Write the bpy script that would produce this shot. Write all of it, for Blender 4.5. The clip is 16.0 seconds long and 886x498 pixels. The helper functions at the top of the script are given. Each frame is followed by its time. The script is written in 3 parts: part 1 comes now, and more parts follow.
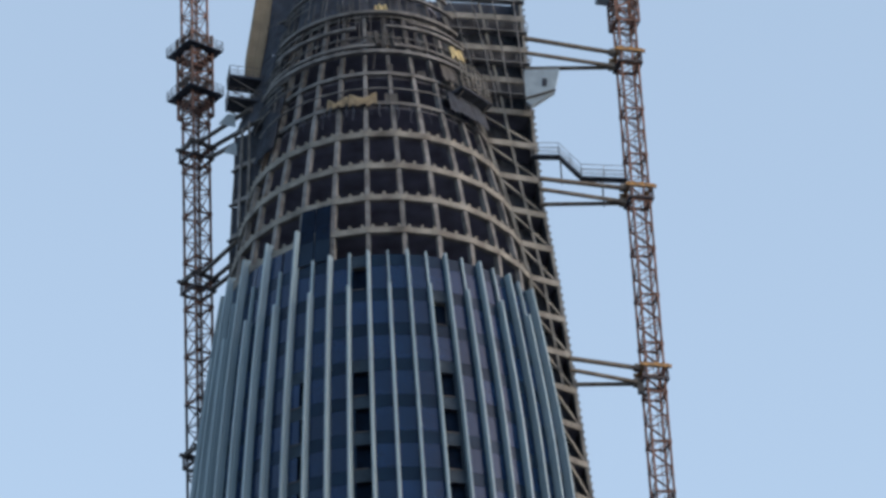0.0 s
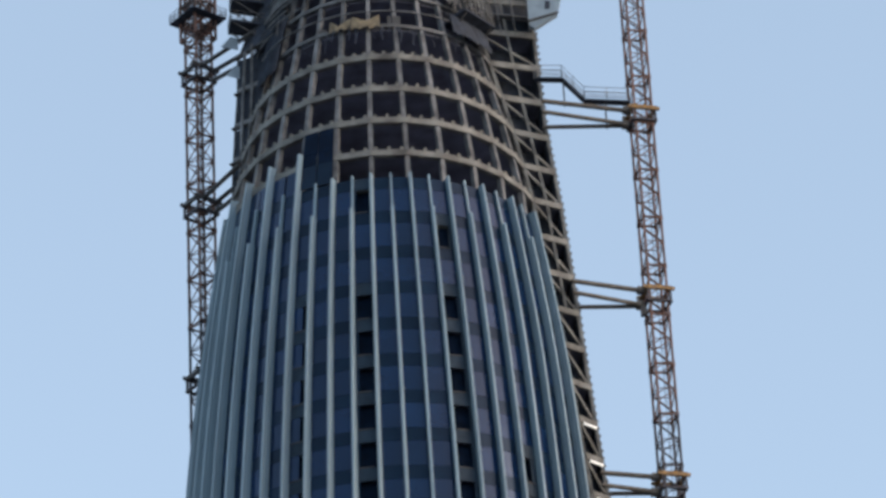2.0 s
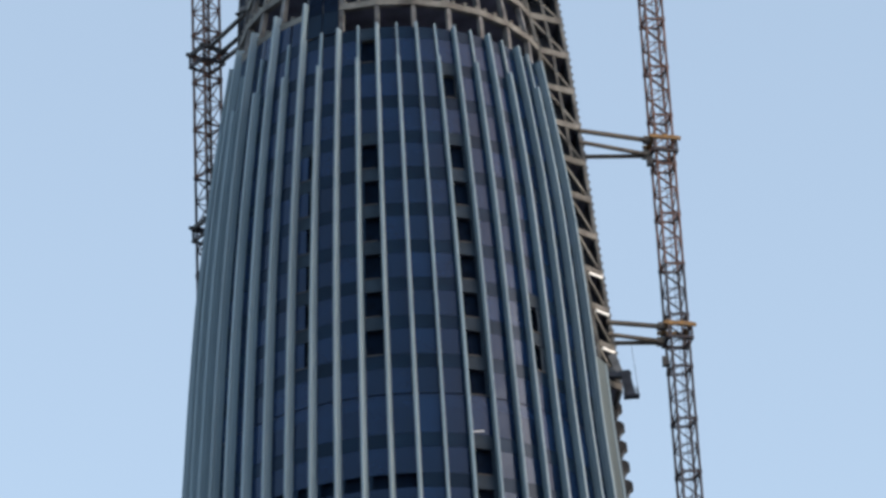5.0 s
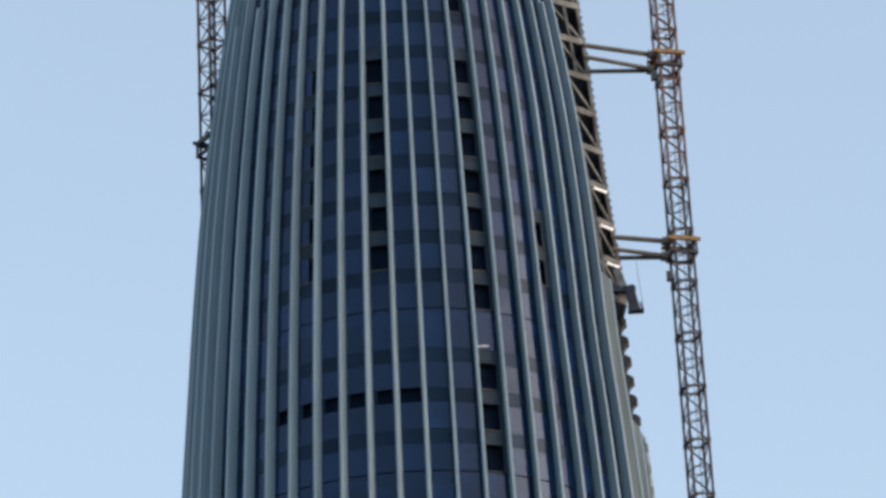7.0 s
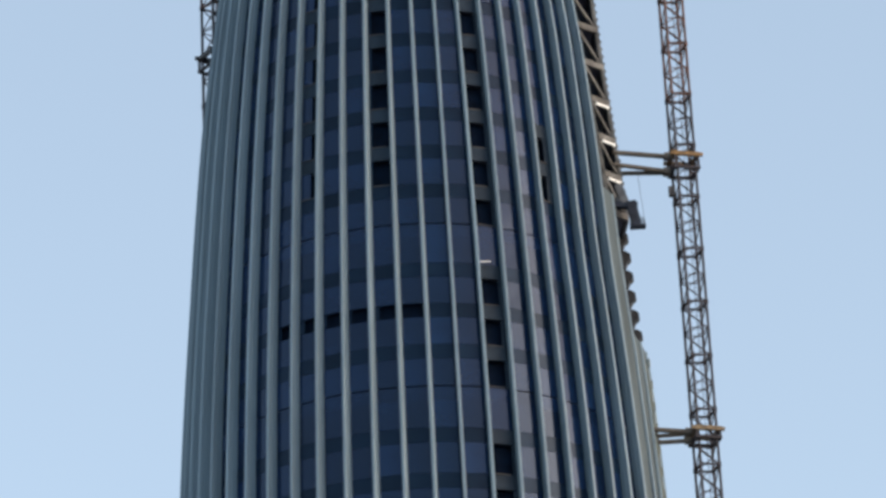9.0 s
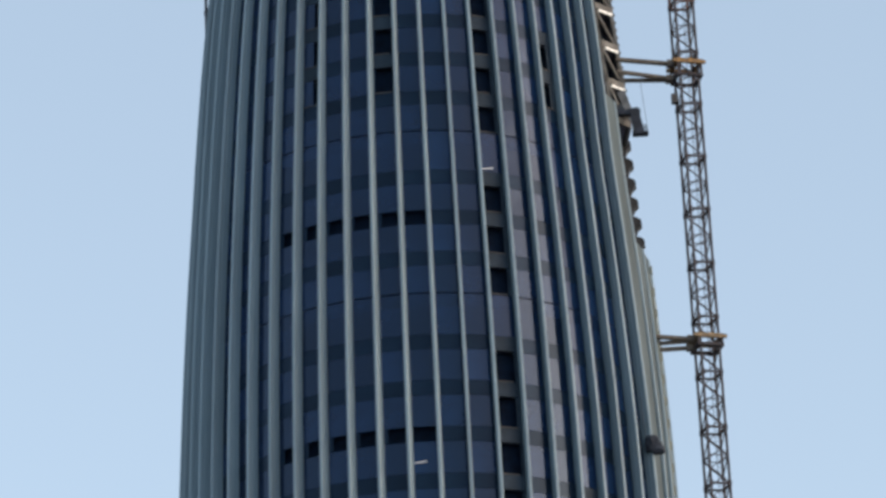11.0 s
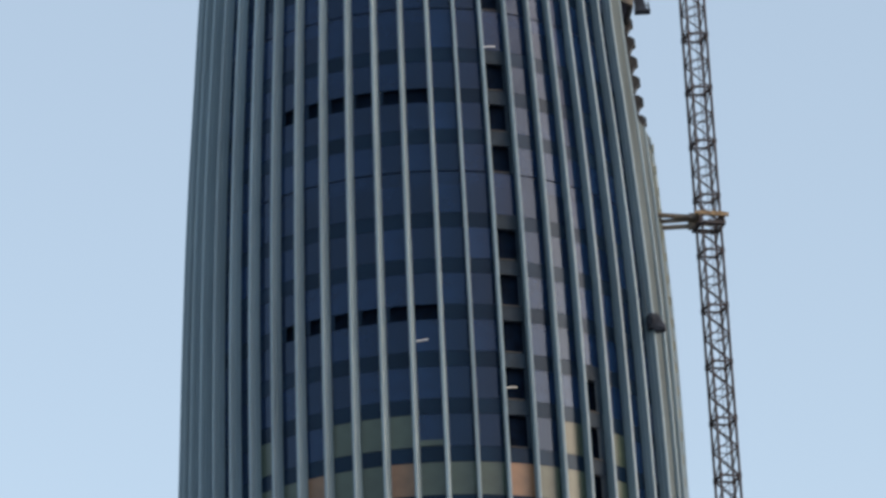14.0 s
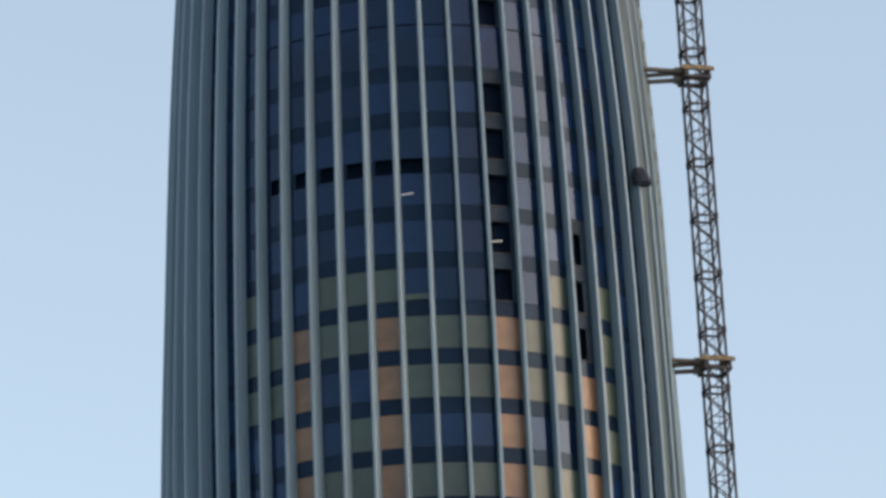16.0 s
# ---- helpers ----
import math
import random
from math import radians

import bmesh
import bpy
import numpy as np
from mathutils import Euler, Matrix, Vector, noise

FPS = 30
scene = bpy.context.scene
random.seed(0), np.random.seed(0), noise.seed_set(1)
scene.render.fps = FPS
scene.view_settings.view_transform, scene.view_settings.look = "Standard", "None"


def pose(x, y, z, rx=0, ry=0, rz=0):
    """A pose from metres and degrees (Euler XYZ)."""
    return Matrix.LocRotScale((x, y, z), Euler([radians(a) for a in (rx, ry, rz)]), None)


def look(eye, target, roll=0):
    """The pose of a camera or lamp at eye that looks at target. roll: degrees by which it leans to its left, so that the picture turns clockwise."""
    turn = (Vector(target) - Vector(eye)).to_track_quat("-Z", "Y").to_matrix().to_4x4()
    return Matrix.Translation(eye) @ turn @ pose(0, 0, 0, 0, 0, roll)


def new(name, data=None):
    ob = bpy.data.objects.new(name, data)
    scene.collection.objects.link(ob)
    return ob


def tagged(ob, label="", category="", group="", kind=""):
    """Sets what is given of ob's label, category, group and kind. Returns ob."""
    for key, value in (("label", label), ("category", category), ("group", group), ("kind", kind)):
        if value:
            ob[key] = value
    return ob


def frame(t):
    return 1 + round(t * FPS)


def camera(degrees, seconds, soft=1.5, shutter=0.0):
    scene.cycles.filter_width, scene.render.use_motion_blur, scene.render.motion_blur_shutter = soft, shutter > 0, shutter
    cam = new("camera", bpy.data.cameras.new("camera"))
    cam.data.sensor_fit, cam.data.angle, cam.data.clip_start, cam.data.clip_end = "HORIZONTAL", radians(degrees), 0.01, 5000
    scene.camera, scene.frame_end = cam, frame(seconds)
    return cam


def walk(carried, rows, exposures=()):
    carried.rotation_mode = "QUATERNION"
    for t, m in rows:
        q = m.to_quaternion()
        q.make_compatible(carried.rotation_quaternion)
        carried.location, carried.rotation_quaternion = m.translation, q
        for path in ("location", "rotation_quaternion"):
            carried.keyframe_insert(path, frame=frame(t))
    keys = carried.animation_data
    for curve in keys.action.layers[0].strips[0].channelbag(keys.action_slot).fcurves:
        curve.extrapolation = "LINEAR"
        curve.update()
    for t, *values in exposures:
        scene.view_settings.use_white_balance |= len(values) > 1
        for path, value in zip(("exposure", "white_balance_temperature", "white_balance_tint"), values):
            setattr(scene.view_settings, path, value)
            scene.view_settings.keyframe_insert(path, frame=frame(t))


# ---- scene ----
from itertools import product

# ---- camera: held at one spot on the ground, tilting down the tower ----
cam = camera(12.18, 16.0, soft=3.2)
EYE = Vector((0.0, 0.0, 1.6))
TURNS = [  # seconds, yaw, pitch, roll in degrees
    (0.0, -1.024, 31.915, -2.957),
    (0.5, -0.988, 31.675, -3.003),
    (1.0, -0.964, 31.391, -3.040),
    (1.5, -0.945, 31.165, -2.997),
    (2.0, -0.911, 30.854, -3.000),
    (2.5, -0.865, 30.522, -2.999),
    (3.0, -0.845, 30.208, -2.977),
    (3.5, -0.824, 29.961, -2.948),
    (4.0, -0.770, 29.253, -2.902),
    (4.2, -0.758, 29.132, -2.900),
    (6.3, -0.601, 28.042, -2.874),
    (6.5, -0.593, 27.896, -2.874),
    (7.0, -0.560, 27.618, -2.902),
    (7.5, -0.544, 27.212, -2.905),
    (8.0, -0.531, 26.938, -2.886),
    (8.2, -0.514, 26.826, -2.880),
    (10.3, -0.404, 25.756, -2.725),
    (10.5, -0.395, 25.592, -2.721),
    (11.0, -0.359, 25.174, -2.696),
    (11.5, -0.331, 24.889, -2.707),
    (12.0, -0.329, 24.581, -2.704),
    (12.5, -0.315, 24.257, -2.722),
    (13.0, -0.299, 24.041, -2.688),
    (13.5, -0.276, 23.841, -2.703),
    (14.0, -0.249, 23.496, -2.652),
    (14.5, -0.307, 23.025, -2.588),
    (15.0, -0.419, 22.732, -2.684),
    (15.5, -0.410, 22.228, -2.609),
    (16.0, -0.369, 21.472, -2.605),
]


def aim(yaw, pitch, roll):
    a, e = radians(yaw), radians(pitch)
    way = Vector((-math.sin(a) * math.cos(e), math.cos(a) * math.cos(e), math.sin(e)))
    return look(EYE, EYE + 100 * way, roll)


walk(cam, [(t, aim(yaw, pitch, roll)) for t, yaw, pitch, roll in TURNS], exposures=[(0.0, 1.44, 6320, 8), (8.0, 1.42, 6530, 8), (16.0, 1.32, 6720, 8)])

# ---- light: hazy evening sky, weak low sun to the right and behind ----
SUN_EL, SUN_AZ = 18.0, 110.0
world = bpy.data.worlds.new("world")
scene.world = world
world.use_nodes = True
wn = world.node_tree.nodes
sky = wn.new("ShaderNodeTexSky")
sky.sky_type, sky.sun_disc = "NISHITA", False
sky.sun_elevation, sky.sun_rotation = radians(SUN_EL), radians(SUN_AZ)
sky.air_density, sky.dust_density, sky.ozone_density, sky.altitude = 1.0, 1.0, 0.8, 50
wn["Background"].inputs["Strength"].default_value = 0.12
haze = wn.new("ShaderNodeHueSaturation")
haze.inputs["Saturation"].default_value = 0.76
world.node_tree.links.new(sky.outputs["Color"], haze.inputs["Color"])
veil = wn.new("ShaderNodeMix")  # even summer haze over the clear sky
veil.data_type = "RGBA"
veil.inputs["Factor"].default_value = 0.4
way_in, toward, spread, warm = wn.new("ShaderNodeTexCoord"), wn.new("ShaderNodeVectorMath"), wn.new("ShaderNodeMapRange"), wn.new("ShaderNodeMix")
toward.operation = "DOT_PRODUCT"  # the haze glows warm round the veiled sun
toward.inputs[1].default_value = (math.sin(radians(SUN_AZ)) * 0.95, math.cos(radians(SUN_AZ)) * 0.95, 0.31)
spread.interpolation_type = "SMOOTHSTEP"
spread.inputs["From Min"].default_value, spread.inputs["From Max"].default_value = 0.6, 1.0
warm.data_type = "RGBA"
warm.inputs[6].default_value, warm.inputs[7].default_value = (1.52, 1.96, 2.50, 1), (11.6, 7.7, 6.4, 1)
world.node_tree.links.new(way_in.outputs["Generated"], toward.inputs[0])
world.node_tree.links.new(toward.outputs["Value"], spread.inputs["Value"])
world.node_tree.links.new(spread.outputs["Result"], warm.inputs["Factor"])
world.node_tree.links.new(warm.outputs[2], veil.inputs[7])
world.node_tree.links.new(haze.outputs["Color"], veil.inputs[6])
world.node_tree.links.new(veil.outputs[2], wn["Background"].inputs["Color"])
sun_data = bpy.data.lights.new("sun", "SUN")
sun_data.energy, sun_data.angle, sun_data.color = 0.2, radians(35), (1.0, 0.80, 0.64)
sun_data.specular_factor = 0.0  # too veiled to glint
sun = new("sun", sun_data)
sun_way = Vector((math.sin(radians(SUN_AZ)) * math.cos(radians(SUN_EL)), math.cos(radians(SUN_AZ)) * math.cos(radians(SUN_EL)), math.sin(radians(SUN_EL))))
sun.matrix_world = look(sun_way * 300 + Vector((0, 385, 100)), Vector((0, 385, 100)))


# ---- materials ----
def material(name, color, rough=0.6, metal=0.0, var=0.25, size=2.0, grain=0.15, bump=0.0, transmission=0.0, spec=0.5, gloss=None, stain=None, per_object=0.0, streak=1.0):
    """A surface with large stains and fine grain; sizes in metres."""
    m = bpy.data.materials.new(name)
    m.use_nodes = True
    nodes, links = m.node_tree.nodes, m.node_tree.links
    b = nodes["Principled BSDF"]
    coord = nodes.new("ShaderNodeTexCoord")
    mapping = nodes.new("ShaderNodeMapping")
    mapping.inputs["Scale"].default_value = (1, 1, streak)
    links.new(coord.outputs["Object"], mapping.inputs["Vector"])
    big, fine = nodes.new("ShaderNodeTexNoise"), nodes.new("ShaderNodeTexNoise")
    big.inputs["Scale"].default_value, big.inputs["Detail"].default_value = 1 / size, 5
    fine.inputs["Scale"].default_value, fine.inputs["Detail"].default_value = 14 / size, 4
    for n in (big, fine):
        links.new(mapping.outputs["Vector"], n.inputs["Vector"])
    add = nodes.new("ShaderNodeMath")
    add.operation = "MULTIPLY_ADD"
    links.new(fine.outputs["Fac"], add.inputs[0])
    add.inputs[1].default_value = grain
    links.new(big.outputs["Fac"], add.inputs[2])
    ramp = nodes.new("ShaderNodeValToRGB")
    links.new(add.outputs[0], ramp.inputs["Fac"])
    lo = stain or tuple(c * (1 - var) for c in color)
    hi = tuple(min(1, c * (1 + var)) for c in color)
    ramp.color_ramp.elements[0].position, ramp.color_ramp.elements[0].color = 0.36, (*lo, 1)
    ramp.color_ramp.elements[1].position, ramp.color_ramp.elements[1].color = 0.72, (*hi, 1)
    out = ramp.outputs["Color"]
    if per_object:
        info, hsv, rng = nodes.new("ShaderNodeObjectInfo"), nodes.new("ShaderNodeHueSaturation"), nodes.new("ShaderNodeMapRange")
        rng.inputs["To Min"].default_value, rng.inputs["To Max"].default_value = 1 - per_object, 1 + per_object
        geo, mix, wrap = nodes.new("ShaderNodeNewGeometry"), nodes.new("ShaderNodeMath"), nodes.new("ShaderNodeMath")
        wrap.operation = "FRACT"
        links.new(info.outputs["Random"], mix.inputs[0])
        links.new(geo.outputs["Random Per Island"], mix.inputs[1])
        links.new(mix.outputs[0], wrap.inputs[0])
        links.new(wrap.outputs[0], rng.inputs["Value"])
        links.new(rng.outputs[0], hsv.inputs["Value"])
        links.new(out, hsv.inputs["Color"])
        out = hsv.outputs["Color"]
    links.new(out, b.inputs["Base Color"])
    b.inputs["Roughness"].default_value, b.inputs["Metallic"].default_value = rough, metal
    b.inputs["Transmission Weight"].default_value = transmission
    b.inputs["Specular IOR Level"].default_value = spec
    if gloss:
        b.inputs["Specular Tint"].default_value = (*gloss, 1)
    if bump:
        bp = nodes.new("ShaderNodeBump")
        bp.inputs["Strength"].default_value, bp.inputs["Distance"].default_value = bump, 0.05
        links.new(add.outputs[0], bp.inputs["Height"])
        links.new(bp.outputs["Normal"], b.inputs["Normal"])
    return m


FIN = material("fin_aluminium", (0.184, 0.262, 0.316), 0.5, 0.0, 0.12, 3.0, streak=0.15, per_object=0.06)
GLASS = material("tinted_glass", (0.006, 0.021, 0.064), 0.06, 0.0, 0.2, 3.0, transmission=0.25, spec=0.49, gloss=(0.56, 0.74, 1.0), per_object=0.35)
SPANDREL = material("spandrel_glass", (0.006, 0.016, 0.034), 0.15, 0.0, 0.2, 3.0, spec=0.22, gloss=(0.56, 0.76, 1.0), per_object=0.25)
BACKING = material("galvanised_backing", (0.017, 0.032, 0.051), 0.6, 0.0, 0.2, 1.0, spec=0.2, per_object=0.15)
GREEN = material("green_film", (0.041, 0.066, 0.051), 0.3, 0.0, 0.15, 1.5, spec=0.6, per_object=0.15)
ORANGE = material("orange_film", (0.205, 0.112, 0.060), 0.35, 0.0, 0.15, 1.5, spec=0.6, per_object=0.12)
STEEL = material("primed_steel", (0.163, 0.166, 0.158), 0.75, 0.0, 0.25, 2.0, bump=0.2, stain=(0.06, 0.058, 0.055), per_object=0.1)
STEEL_TOP = material("grey_scaffold_steel", (0.132, 0.138, 0.146), 0.75, 0.0, 0.3, 1.5, stain=(0.04, 0.043, 0.047), per_object=0.2)
# darker copy of the steel tone, with shade put into its colour
STEEL_DARK = material("dark_shaded_steel", (0.05, 0.05, 0.052), 0.75, 0.0, 0.3, 2.0)
DECK = material("floor_deck", (0.125, 0.135, 0.185), 0.9, 0.0, 0.3, 2.0)
CORE = material("core_concrete", (0.18, 0.20, 0.26), 0.9, 0.0, 0.25, 4.0, bump=0.3)
RUST = material("rusty_mast_paint", (0.112, 0.056, 0.042), 0.7, 0.1, 0.35, 1.2, stain=(0.04, 0.032, 0.03), per_object=0.15)
MAST_GREY = material("weathered_mast_steel", (0.034, 0.031, 0.039), 0.7, 0.1, 0.35, 1.5, per_object=0.15)
YELLOW = material("yellow_collar_paint", (0.23, 0.13, 0.035), 0.6, 0.0, 0.3, 0.8, stain=(0.10, 0.06, 0.03))
OCHRE = material("dusty_tan_paint", (0.20, 0.15, 0.085), 0.7, 0.0, 0.3, 0.8, stain=(0.10, 0.07, 0.045))
TIE = material("tie_tube_paint", (0.085, 0.078, 0.066), 0.6, 0.0, 0.3, 1.2, stain=(0.06, 0.05, 0.042))
# near-black navy for sheets that stand in for dim interiors, and topmost dark panes
DIM_NAVY = material("dim_navy", (0.002, 0.008, 0.022), 0.8, 0.0, 0.35, 1.0, bump=0.3, spec=0.1)
NET = material("dark_safety_net", (0.022, 0.029, 0.044), 0.95, 0.0, 0.4, 0.8, bump=0.5)
TAN = material("tan_formwork", (0.17, 0.145, 0.105), 0.8, 0.0, 0.2, 1.5)
TARP = material("ochre_tarpaulin", (0.150, 0.122, 0.078), 0.8, 0.0, 0.35, 0.8, bump=0.6)
CREAM = material("cream_cloth", (0.45, 0.38, 0.21), 0.8, 0.0, 0.2, 0.5, bump=0.4)
CLADDING = material("grey_flank_sheet", (0.084, 0.112, 0.124), 0.75, 0.0, 0.2, 2.0, streak=0.15, spec=0.2)
KHAKI = material("khaki_trim", (0.21, 0.232, 0.20), 0.7, 0.0, 0.25, 2.0)
PALE = material("pale_blue_sheet", (0.19, 0.25, 0.305), 0.6, 0.0, 0.15, 1.0)
PAVING = material("pale_paving", (0.16, 0.16, 0.16), 0.9, 0.0, 0.3, 6.0, bump=0.3)


# ---- mesh helpers ----
def bar(bm, a, b, w, h=None, up=(0, 0, 1)):
    """A square bar from a to b, w across and h along up."""
    a, b, h = Vector(a), Vector(b), h or w
    z = (b - a).normalized()
    x = z.cross(Vector(up))
    if x.length < 0.01:
        x = z.cross(Vector((0, 1, 0)))
    x.normalize()
    y = x.cross(z)
    vs = [bm.verts.new(p + x * (sx * w / 2) + y * (sy * h / 2)) for p in (a, b) for sx, sy in ((-1, -1), (1, -1), (1, 1), (-1, 1))]
    for f in ((3, 2, 1, 0), (4, 5, 6, 7), (0, 1, 5, 4), (1, 2, 6, 5), (2, 3, 7, 6), (3, 0, 4, 7)):
        bm.faces.new([vs[i] for i in f])


def tube(bm, a, b, r, sides=10):
    a, b = Vector(a), Vector(b)
    q = (b - a).to_track_quat("Z", "Y")
    rings = [[bm.verts.new(p + q @ Vector((r * math.cos(i * math.tau / sides), r * math.sin(i * math.tau / sides), 0))) for i in range(sides)] for p in (a, b)]
    for i in range(sides):
        j = (i + 1) % sides
        bm.faces.new((rings[0][i], rings[0][j], rings[1][j], rings[1][i]))
    bm.faces.new(rings[0][::-1])
    bm.faces.new(rings[1])


def sweep(bm, rings, closed=True, caps=True):
    """Skins a list of rings of points."""
    vs = [[bm.verts.new(p) for p in ring] for ring in rings]
    n = len(vs[0])
    for r0, r1 in zip(vs, vs[1:]):
        for i in range(n if closed else n - 1):
            j = (i + 1) % n
            bm.faces.new((r0[i], r0[j], r1[j], r1[i]))
    if caps:
        bm.faces.new(vs[0][::-1])
        bm.faces.new(vs[-1])
    return vs


def to_mesh(name, bm, mat):
    bmesh.ops.recalc_face_normals(bm, faces=bm.faces)
    me = bpy.data.meshes.new(name)
    bm.to_mesh(me)
    bm.free()
    me.materials.append(mat)
    return me


def part(name, bm, mat, parent, label=""):
    me = bm if isinstance(bm, bpy.types.Mesh) else to_mesh(name, bm, mat)
    ob = new(name, me)
    ob.parent = parent
    return tagged(ob, label)


def thing(name, at, label, category, group="", kind=""):
    ob = new(name)
    ob.location = at
    ob.empty_display_size = 0.5
    return tagged(ob, label, category, group, kind)


# ---- the tower's plan ----
AXIS = 384.8
STEP = math.tau / 56
PHI = radians(-3.95)


def level(n):
    """Height of the window heads of storey n."""
    return 214.62 + 4.4903 * n + 0.312 * min(n + 12, 0) + 0.0801 * max(n + 1, 0)


def ease(x, lo, hi):
    u = min(1.0, max(0.0, (x - lo) / (hi - lo)))
    return u * u * (3 - 2 * u)


def radius(z, a=0.0):
    """Nominal radius at height z; the flanks are a little flatter than a circle."""
    u = (max(z, 60.0) - 171.6) / 100
    r = max(24.728 - 5.165 * u - 7.011 * u * u - 2.654 * u ** 3, 8.0)
    d = math.degrees(a)
    d -= 360 * round(d / 360)
    flat = float(np.interp(z, (120, 158, 186, 212), (0.15, 0.31, 0.72, 0.05)))
    far = float(np.interp(z, (126, 140, 178), (0.85, 0.9, 0.0)))
    left = float(np.interp(z, (126, 148, 160, 186, 206), (-0.10, 0.34, 0.40, 0.36, 0.12)))
    return r - flat * ease(d, 15, 50) - far * ease(d, 58, 84) - left * ease(-d, 50, 80)


def angle(k):
    return PHI + STEP * k


def polar(a, r, z):
    """A point round the tower's axis; a = 0 looks at the camera, growing to the right."""
    return Vector((r * math.sin(a), -r * math.cos(a), z))


def fin_depth(z):
    """How deep the fins are; they grow shallower upwards."""
    return float(np.interp(z, (130, 158, 186, 210, 232), (1.18, 1.08, 0.97, 0.90, 0.80)))


def fin_in(z):
    """The fins' middle line behind the nominal radius."""
    return float(np.interp(z, (130, 158, 186, 210), (0.50, 0.57, 0.74, 0.70)))


def fin_lean(z):
    """How far the fins are turned off the radius."""
    return radians(float(np.interp(z, (158, 186, 210), (10.5, 11.0, 5.5))))


def glass_in(z):
    """The glass's place behind the nominal radius."""
    return fin_in(z) + fin_depth(z) / 2


FRAME_IN = 1.75   # bare frame behind them
LOW, TOP = -45, 13


def beam_rise(n):
    """How far the bare ring beams lie above the window heads' height."""
    return float(np.interp(n, (6, 8), (0.42, 0.82)))


def frame_radius(z):
    """Radius of the bare frame, which stands a little wider above the glass."""
    return radius(z) - FRAME_IN + float(np.interp(z, (228, 233, 243, 252), (0.0, 0.42, 0.32, 0.0)))


# ---- ground ----
bm = bmesh.new()
bmesh.ops.create_grid(bm, x_segments=40, y_segments=40, size=3000)
ground = tagged(new("ground", to_mesh("ground", bm, PAVING)), "pale grey paved ground round the tower", "ground", kind="structure")

tower = thing("skyscraper", (0, AXIS, 0), "round tapering glass tower under construction with vertical metal fins", "skyscraper")

# core and floor slabs
bm = bmesh.new()
tube(bm, (0, 0, 0), (0, 0, level(TOP - 0.5)), 6.5, 40)
part("core", bm, CORE, tower, "dark concrete core")
for n in range(LOW, TOP):
    z = level(n) + 0.75
    r = frame_radius(z) - 0.35 - 0.7 * (n < 4)
    bm = bmesh.new()
    tube(bm, (0, 0, z - 0.3), (0, 0, z), r, 56)
    part("floor_slab", bm, DECK, tower)


# fins
def fin_top(k):
    if k >= 12 or k <= -18:
        return -8.1
    if k >= 11:
        return -4.6
    if k % 2:
        return 2.41
    return 4.39 if k <= -4 else 3.38


def fin(k, top):
    """One upright fin: bevelled nose, a shallow groove along each cheek."""
    a = angle(k)
    root = Vector((math.sin(a), -math.cos(a), 0))
    zs = [0.0] + [level(n) for n in range(-44, math.floor(top) + 1)] + [level(top)]
    bm = bmesh.new()
    rings = []
    for z in zs:
        lean = a - fin_lean(z)
        out, side = Vector((math.sin(lean), -math.cos(lean), 0)), Vector((math.cos(lean), math.sin(lean), 0))
        mid = root * (radius(z, a) - fin_in(z)) + Vector((0, 0, z))
        d = fin_depth(z)
        w = float(np.interp(z, (120, 170, 220), (0.18, 0.17, 0.16)))
        cheek = [(-d / 2 - 0.1, w), (-0.02, w), (0.02, w - 0.05), (0.10, w - 0.05), (0.14, w), (d / 2 - 0.10, w), (d / 2, w - 0.07)]
        rings.append([mid + out * p - side * q for p, q in cheek] + [mid + out * p + side * q for p, q in cheek[::-1]])
    sweep(bm, rings)
    part("fin", bm, FIN, tower)
    if top > 2 and k % 2:
        bm = bmesh.new()
        rings = []
        for z in (level(top), level(top + 0.5), level(top + 1.0)):
            mid = root * (radius(z, a) - fin_in(z)) + Vector((0, 0, z))
            rings.append([mid + out * p + side * q for p, q in ((-0.4, -0.1), (-0.05, -0.1), (-0.05, 0.1), (-0.4, 0.1))])
        sweep(bm, rings)
        part("fin_rail", bm, FIN, tower, "narrow rail above the fin")


for k in range(-28, 28):
    fin(k, fin_top(k))

# bare frame: columns and ring beams
for k in range(-28, 28, 2):
    a = angle(k)
    out, side = Vector((math.sin(a), -math.cos(a), 0)), Vector((math.cos(a), math.sin(a), 0))
    for lo, hi, w, mat in ((1.0, 8.0, 0.23, STEEL_TOP), (8.0, 11.5, 0.19, STEEL_TOP)):
        bm = bmesh.new()
        rings = []
        for i in range(round((hi - lo) * 2) + 1):
            z = level(lo + i * 0.5)
            r = frame_radius(z)
            rings.append([out * (r + d) + side * q + Vector((0, 0, z)) for d, q in ((-0.5, -w), (0.1, -w), (0.1, w), (-0.5, w))])
        sweep(bm, rings)
        part("column", bm, mat, tower)
for n in range(2, 12):
    zc = level(n) + beam_rise(n)
    deep = 0.68 if n < 8 else 0.36
    bm = bmesh.new()
    r = frame_radius(zc)
    rings = []
    for i in range(28):
        a = angle(2 * i)
        rings.append([polar(a, r + d, zc + h) for d, h in ((-0.35, -deep / 2), (0.3, -deep / 2), (0.3, deep / 2), (-0.35, deep / 2))])
    rings.append(rings[0])
    sweep(bm, rings, caps=False)
    bmesh.ops.remove_doubles(bm, verts=bm.verts, dist=0.001)
    part("ring_beam", bm, STEEL if n < 8 else STEEL_TOP, tower)


